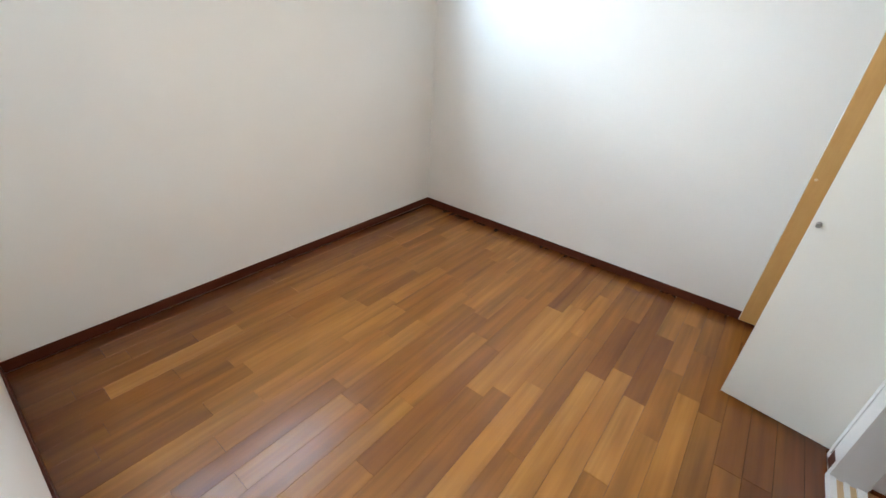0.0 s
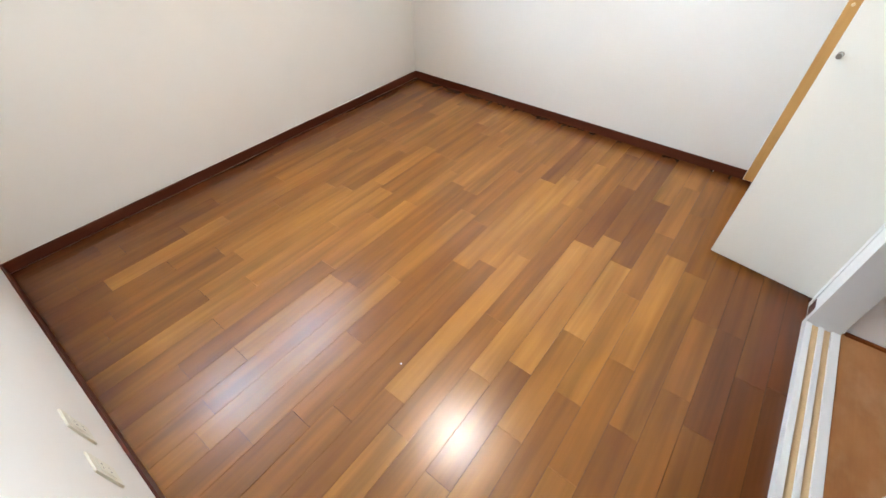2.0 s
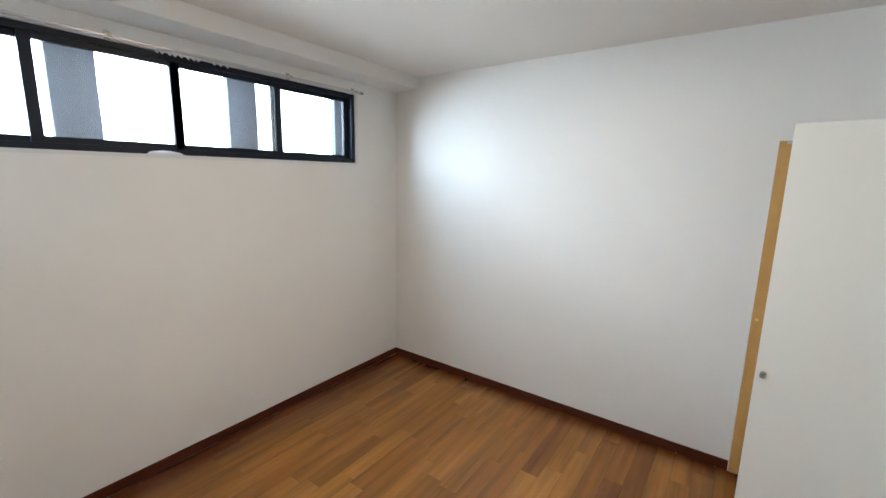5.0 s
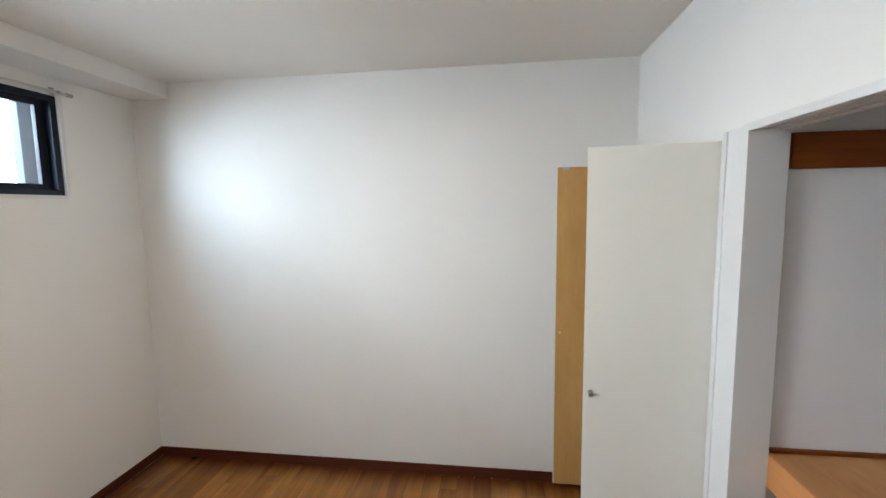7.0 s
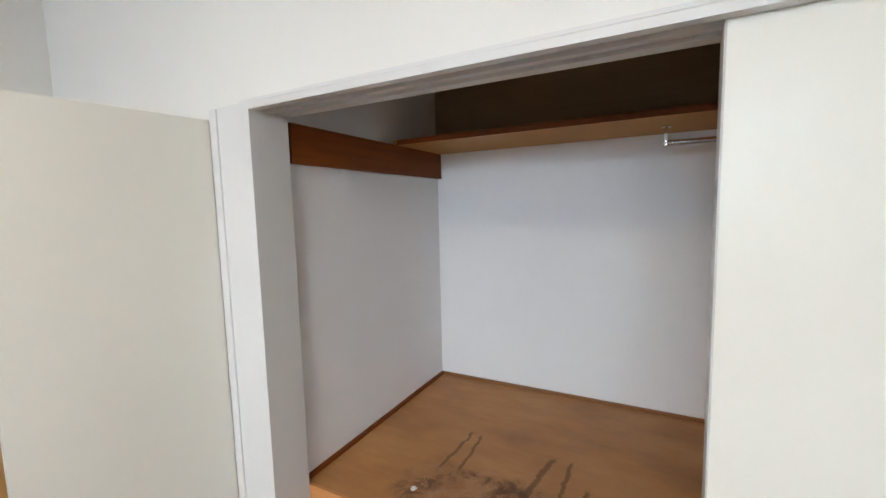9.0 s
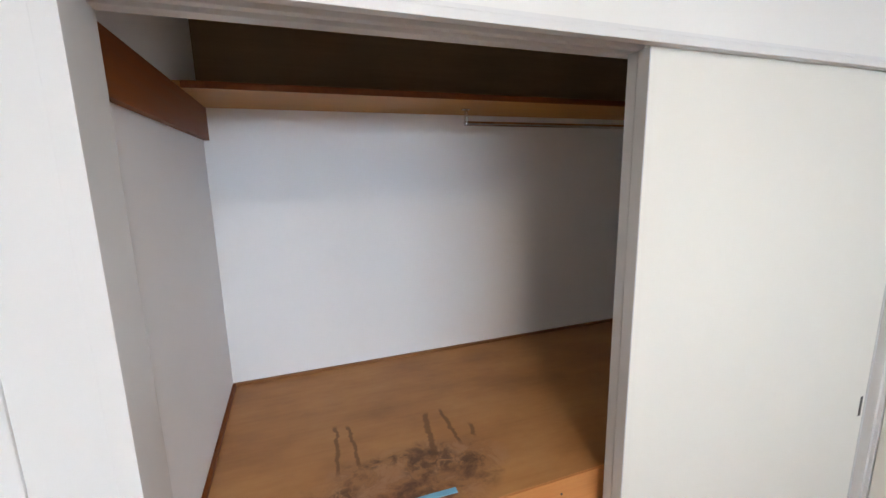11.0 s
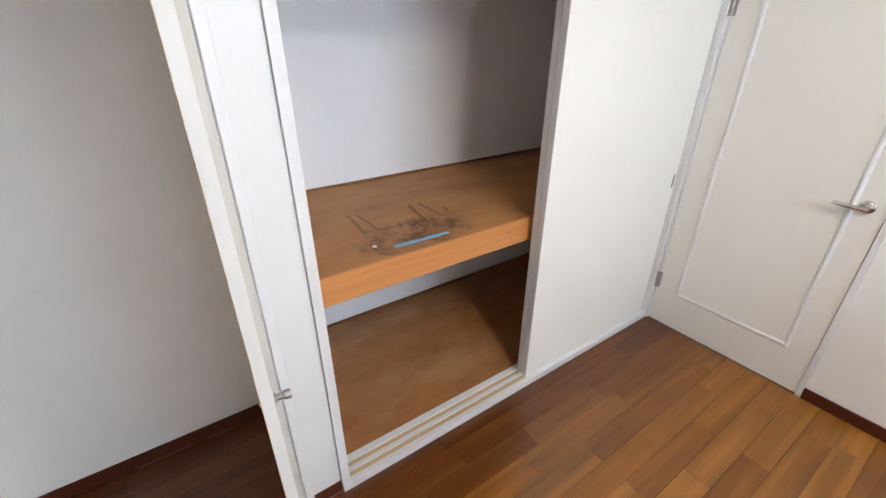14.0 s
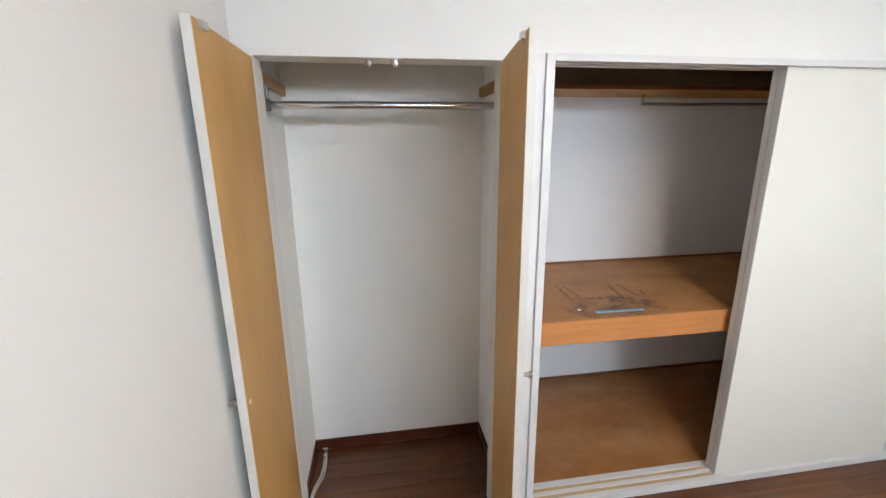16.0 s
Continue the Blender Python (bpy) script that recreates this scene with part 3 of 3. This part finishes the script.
for (x0, x1), (p0, p1), end in zip(GR, ((0.0088, 0.0380), (0.0420, 0.0685)), (1.019, 1.017)):
    sl = empty("sliding_door", "plain cream sliding closet door with grey edge strip", "sliding door", group="sliding closet doors", at=((x0 + x1) / 2, 0.5, 0.0285))
    c, hx = (x0 + x1) / 2, 0.0085

    def on_panel(name, bm, material, label=""):
        return at_origin(part(name, bm, material, sl, label), sl)

    on_panel("panel", joined(boxes((p0, p1, 0.034, end - 0.003, 0.0365, OPEN - 0.0005), bevel=0.0012), boxes((c - hx, c + hx, 0.034, end - 0.003, 0.0286, 0.0370), (c - hx, c + hx, 0.034, end - 0.003, OPEN - 0.001, CZ - 0.010))), "cream")
    on_panel("edge_strip", boxes((p0 - 0.0006, p1 + 0.0006, end - 0.003, end, 0.0365, OPEN - 0.0005), bevel=0.0008), "edge", "pale grey edge strip")
    on_panel("edge_strip", boxes((p0 - 0.0006, p1 + 0.0006, 0.0225, 0.034, 0.0365, OPEN - 0.0005), bevel=0.0008), "edge", "pale grey edge strip")
    if x0 < 0.01:
        on_panel("finger_pull", joined(boxes((p0 - 0.0012, p0, 0.048, 0.060, 0.832, 0.900), bevel=0.0005), boxes((p0 - 0.0016, p0 - 0.0011, 0.050, 0.058, 0.838, 0.894))), "slot", "dark recessed finger pull")

structure("closet_floor", boxes((0.1005, 0.954, 0.001, 1.974, 0.0005, 0.030)), "ply", "worn brown plywood floor of the wide closet", "closet floor")
sh = empty("middle_shelf", "brown plywood closet shelf with stains and orange front beam", "shelf", at=(0.5, 1.0, 0.855))


def on_shelf(name, bm, material, label=""):
    return at_origin(part(name, bm, material, sh, label), sh)


on_shelf("shelf_board", boxes((0.1085, 0.954, 0.001, 1.974, 0.838, 0.8530)), "stained", "plywood board with dark dried spill marks")
on_shelf("front_beam", joined(boxes((0.1005, 0.1082, 0.001, 1.974, 0.745, 0.8525), bevel=0.0012), boxes((0.1083, 0.1298, 0.001, 1.974, 0.745, 0.8375))), "fascia", "orange wooden front beam")
on_shelf("nail_hole", lathe([(0, 0), (0.0035, 0), (0.003, 0.0012), (0, 0.0014)], Matrix.Translation((0.1006, 1.121, 0.811)) @ Matrix.Rotation(-math.pi / 2, 4, "Y"), 10), "slot", "dark nail hole")
for z in (0.8532, 0.0302):
    for b, mat in ((boxes((0.943, 0.9545, 0.001, 1.974, z, z + 0.011), bevel=0.001), "strip"), (boxes((0.112, 0.943, 1.963, 1.9745, z, z + 0.013), bevel=0.001), "rail"), (boxes((0.112, 0.943, 0.0005, 0.012, z, z + 0.013), bevel=0.001), "rail")):
        tagged(part("closet_trim", b, mat), "thin brown wooden trim strip along the closet wall", "trim", kind="structure")

up = empty("upper_shelf", "narrow reddish-brown shelf on side rails high in the closet", "shelf", at=(0.5, 1.0, 1.86))
for y0, y1 in ((1.956, 1.9745), (0.0005, 0.019)):
    at_origin(part("side_rail", boxes((0.112, 0.954, y0, y1, 1.752, 1.858), bevel=0.0015), "rail", up), up)
at_origin(part("shelf_board", boxes((0.612, 0.954, 0.001, 1.974, 1.8582, 1.876), bevel=0.0015), "shelf", up), up)
at_origin(part("front_edge", boxes((0.6085, 0.6119, 0.001, 1.9555, 1.8578, 1.8764), bevel=0.0008), "rail", up, "darker red-brown front edge"), up)

rod = empty("shelf_rod", "thin chrome hanging rod under the upper closet shelf", "hanging rod", at=(0.79, 0.6, 1.858))
for y in (1.080, 0.10):
    at_origin(part("bracket", joined(boxes((0.777, 0.803, y - 0.013, y + 0.013, 1.8545, 1.858), bevel=0.001), boxes((0.781, 0.799, y - 0.004, y + 0.004, 1.798, 1.8545), bevel=0.001)), "chrome", rod), rod)
at_origin(part("rod", tube([(0.79, 1.086, 1.806), (0.79, 0.094, 1.806)], 0.009, 16), "chrome", rod, smooth=True), rod)

# left on the middle shelf
bm = bmesh.new()
N = 14
for i in range(N + 1):
    u = i / N
    y = 1.614 + (1.384 - 1.614) * u
    cx = 0.171 - 0.006 * u + 0.0008 * math.sin(9 * u)
    for dx, dz in ((-0.0085, 0.0), (-0.008, 0.0022), (0.008, 0.0024), (0.0085, 0.0)):
        bm.verts.new((cx + dx, y, 0.8534 + dz + (0.0008 * math.sin(7 * u) ** 2 if dz else 0)))
bm.verts.ensure_lookup_table()
for i in range(N):
    for k in range(3):
        a = 4 * i + k
        bm.faces.new([bm.verts[j] for j in (a, a + 1, a + 5, a + 4)])
bm.faces.new([bm.verts[j] for j in (3, 2, 1, 0)])
bm.faces.new([bm.verts[4 * N + j] for j in range(4)])
bmesh.ops.recalc_face_normals(bm, faces=bm.faces[:])
tagged(part("tape_strip", bm, "tape"), "strip of light blue tape on the stained shelf", "tape")
bm = bmesh.new()
bmesh.ops.create_icosphere(bm, subdivisions=2, radius=1.0)
for v in bm.verts:
    k = 1 + 0.3 * noise.noise(v.co * 2)
    v.co = Vector((0.213 + v.co.x * 0.010 * k, 1.674 + v.co.y * 0.009 * k, 0.8534 + max(0, v.co.z) * 0.004))
tagged(part("crumb", bm, "speck", smooth=True), "small white crumb on the stained shelf", "crumb")

bm = bmesh.new()
bmesh.ops.create_icosphere(bm, subdivisions=2, radius=1.0)
for v in bm.verts:
    k = 1 + 0.3 * noise.noise(v.co * 2 + Vector((4, 0, 0)))
    v.co = Vector((-1.21 + v.co.x * 0.0035 * k, 0.80 + v.co.y * 0.003 * k, max(0, v.co.z) * 0.002))
tagged(part("crumb", bm, "speck", smooth=True), "tiny white crumb on the plank floor", "crumb")

# ---- narrow closet with hinged doors ----
structure("trim", boxes((-0.0085, -0.0005, 2.0838, 2.110, 0.032, 1.886), bevel=0.003), "white", "narrow white upright trim beside the closet door", "trim")
DWIDTH, DTHICK, DZ0, DZ1 = 0.424, 0.021, 0.026, 1.861


def hinged_door(hinge, turn, side):
    """A closet door along -x from its hinge; its veneered inner face lies on the side given (1: +y, -1: -y)."""
    d = empty("closet_door", "open cream closet door with honey veneer inside", "closet door", group="hinged closet doors", at=hinge)
    d.rotation_euler = (0, 0, radians(turn))
    o = 0.0 if side > 0 else -DTHICK
    inner = DTHICK if side > 0 else -DTHICK
    part("panel", boxes((-DWIDTH, 0, min(0, inner), max(0, inner), DZ0, DZ1), bevel=0.0015), "cream", d)
    # the edge is cream like the panel; this grey paints its window light down
    part("edge_band", boxes((-DWIDTH - 0.0008, -DWIDTH, min(0, inner), max(0, inner), DZ0, DZ1)), "band", d, "door edge in greyer cream that offsets the window light")
    a, b = sorted((inner, inner + side * 0.0012))
    part("inner_face", boxes((-DWIDTH + 0.002, -0.002, a, b, DZ0 + 0.002, DZ1 - 0.002)), "tan", d, "honey-coloured wood veneer inner face")
    turn_out = Matrix.Rotation(math.pi / 2 * side, 4, "X")
    part("knob", lathe([(0, 0), (0.0095, 0), (0.0095, 0.003), (0.0065, 0.004), (0.0065, 0.016), (0.0088, 0.017), (0.0092, 0.026), (0.0085, 0.029), (0, 0.0295)], Matrix.Translation((-0.400, 0, 0.938)) @ turn_out, 20), "dull", d, "small nickel knob", True)
    part("screw_cap", lathe([(0, 0), (0.0075, 0), (0.007, 0.004), (0, 0.005)], Matrix.Translation((-0.400, inner + side * 0.0012, 0.938)) @ Matrix.Rotation(-math.pi / 2 * side, 4, "X"), 14), "cap", d, "pale screw cap", True)
    y0, y1 = sorted((inner + side * 0.0012, inner + side * 0.012))
    part("catch_plate", boxes((-0.392, -0.362, y0, y1, 1.842, 1.8595), bevel=0.0015), "steel", d, "small steel catch plate")
    return d


hinged_door((-0.006, 2.114, 0), -7.9, 1)
hinged_door((-0.004, 2.943, 0), -0.4, -1)
for y in (2.571, 2.485):
    c = empty("magnet_catch", "small round metal catch under the closet lintel", "catch", group="catches under the lintel", at=(0.03, y, OPEN))
    body = part("body", lathe([(0, 0), (0.016, 0), (0.016, -0.004), (0.011, -0.006), (0.011, -0.016), (0.009, -0.018), (0, -0.018)], steps=20), "steel", c, smooth=True)
    part("tip", lathe([(0, -0.018), (0.005, -0.018), (0.005, -0.022), (0, -0.023)], steps=14), "dull", body, smooth=True)

for y0, y1 in ((2.938, 2.9578), (2.0562, 2.076)):
    tagged(part("wood_batten", boxes((0.101, 0.5495, y0, y1, 1.806, 1.848), bevel=0.002), "batten"), "honey wooden batten on the narrow closet wall", "batten", group="battens in the narrow closet")
hr = empty("hanging_rod", "steel hanging rod with sockets in the narrow closet", "hanging rod", at=(0.2, 2.5, 1.805))
at_origin(part("rod", tube([(0.2, 2.944, 1.740), (0.2, 2.070, 1.740)], 0.0138, 24), "chrome", hr, smooth=True), hr)
for y, s in ((2.944, -1), (2.070, 1)):
    at_origin(part("socket", joined(lathe([(0, 0), (0.022, 0), (0.022, 0.016), (0.019, 0.019), (0.014, 0.019)], Matrix.Translation((0.2, y, 1.740)) @ Matrix.Rotation(-s * math.pi / 2, 4, "X"), 20),
                                    boxes((0.188, 0.212, min(y, y + s * 0.012), max(y, y + s * 0.012), 1.760, 1.8055), bevel=0.0015),
                                    boxes((0.184, 0.216, min(y - s * 0.004, y + s * 0.014), max(y - s * 0.004, y + s * 0.014), 1.8025, 1.8058), bevel=0.0008)), "dull", hr, smooth=True), hr)

cb = empty("loose_cable", "grey-beige cable with metal connector lying on closet floor", "cable", at=(0.3, 2.9, 0))
for dy in (0.0, 0.011):
    at_origin(part("cable", tube([(0.486, 2.894 + dy, 0.030), (0.45, 2.893 + dy, 0.016), (0.40, 2.892 + dy, 0.007), (0.34, 2.897 + dy * 1.4, 0.0055), (0.27, 2.921 + dy, 0.0055), (0.19, 2.936 + dy * 0.6, 0.0055), (0.13, 2.940 + dy * 0.5, 0.0055)], 0.0052, 10), "cable", cb, smooth=True), cb)
at_origin(part("connector", joined(boxes((0.478, 0.492, 2.886, 2.913, 0.020, 0.052), bevel=0.003), boxes((0.474, 0.479, 2.892, 2.907, 0.026, 0.046), bevel=0.001),
                                   lathe([(0, 0), (0.006, 0), (0.006, 0.020), (0, 0.022)], Matrix.Translation((0.470, 2.8995, 0.018)) @ Matrix.Rotation(radians(-70), 4, "Y"), 14)), "chrome", cb, "metal cable connector", True), cb)

# thin pale lines along the foot of the skirting
for name, spans in (("narrow closet", ((2.43, 2.62), (2.26, 2.37))), ("window", ((1.02, 1.30), (1.36, 1.44), (0.70, 0.82)))):
    for y0, y1 in spans:
        x = 0.5385 if name == "narrow closet" else W + BT + 0.0004
        tagged(part("sealant", tube([(x, y0 + (y1 - y0) * k / 6, 0.0016 + 0.0004 * math.sin(5 * k)) for k in range(7)], 0.0013 if name == "narrow closet" else 0.0013, 6), "sealant"), "thin pale line at the foot of the skirting", "sealant", kind="structure")

# ---- floor planks ----
PITCH, X0 = 0.101, -0.586
plank_mesh = bpy.data.meshes.new("plank")
bm = bmesh.new()
low = [bm.verts.new((x, y, -0.0118)) for x, y in ((-0.04985, -0.5), (0.04985, -0.5), (0.04985, 0.5), (-0.04985, 0.5))]
top = [bm.verts.new((v.co.x, v.co.y, 0.0)) for v in low]
for k in range(4):
    bm.faces.new((low[k], low[(k + 1) % 4], top[(k + 1) % 4], top[k]))
bm.faces.new(top)
bm.faces.new(low[::-1])
bmesh.ops.recalc_face_normals(bm, faces=bm.faces[:])
bm.to_mesh(plank_mesh)
bm.free()
plank_meshes = {}
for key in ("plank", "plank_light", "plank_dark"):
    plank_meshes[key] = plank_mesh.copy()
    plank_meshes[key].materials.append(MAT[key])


def lay(x0, x1, y0, y1, key="plank"):
    ob = new("plank", plank_meshes[key])
    ob.parent = floor
    ob.location = ((x0 + x1) / 2, (y0 + y1) / 2, 0)
    ob.scale = ((x1 - x0) / PITCH, y1 - y0 - 0.0011, 1)


# end joints that fix the pattern, row by row; the rest of each row follows in usual lengths
JOINTS = {-21: (0.675,), -20: (0.263,), -17: (0.75,), -16: (0.51, 1.62), -15: (0.69,), -13: (0.26,), -12: (0.945, 1.90), -11: (0.965,), -10: (0.168, 1.112), -9: (0.772,),
          -8: (0.423, 1.37, 2.25), -7: (0.526, 1.455), -6: (0.687, 1.60), -5: (1.204, 2.12), -4: (0.946, 1.867), -3: (1.068, 1.99), -2: (1.838,), -1: (1.068,),
          1: (0.17, 1.07), 2: (0.714,), 3: (0.775, 1.223), 4: (1.53,)}
# rows with a plainly light or dark board, and a place on it
LIGHT = ((-6, 1.1), (-4, 1.4), (-3, 1.5), (-2, 1.4), (-7, 1.8), (-8, 1.6), (-20, 0.5), (-16, 0.6), (-15, 0.4), (-12, 0.6), (-10, 0.7), (0, 1.5))
DARK = ((-4, 2.1), (-3, 2.2), (-2, 2.1), (-3, 0.8), (-1, 0.9), (1, 0.9), (3, 1.4), (-20, 0.1), (-21, 0.4), (-7, 1.0), (-9, 1.2), (-8, 2.4))
rng = random.Random(11)
c0 = math.floor((W - X0) / PITCH)
for col in range(c0, 12):
    a, b = max(X0 + col * PITCH, W + 0.0005), X0 + (col + 1) * PITCH
    if a < 0:
        b = min(b, -0.0065)
        if b - a < 0.015:
            continue
        ys, y1 = 0.0015, L - 0.001
    else:
        a, b, ys, y1 = max(a, -0.006), min(b, 0.549), 2.0565, 2.9575
        if b - a < 0.01:
            continue
    known = JOINTS.get(col, (rng.uniform(0.2, 0.9),)) if a < -0.01 else (ys + rng.uniform(0.3, 0.8),)
    cuts = [ys, y1, *known]
    y = known[-1] + rng.choice((0.505, 0.606, 0.72, 0.909))
    while y < y1 - 0.12:
        cuts.append(y)
        y += rng.choice((0.40, 0.505, 0.606, 0.72, 0.909))
    y = known[0] - rng.choice((0.505, 0.606, 0.72))
    while y > ys + 0.12:
        cuts.append(y)
        y -= rng.choice((0.40, 0.505, 0.606, 0.72))
    cuts = sorted(set(cuts))
    for p, q in zip(cuts, cuts[1:]):
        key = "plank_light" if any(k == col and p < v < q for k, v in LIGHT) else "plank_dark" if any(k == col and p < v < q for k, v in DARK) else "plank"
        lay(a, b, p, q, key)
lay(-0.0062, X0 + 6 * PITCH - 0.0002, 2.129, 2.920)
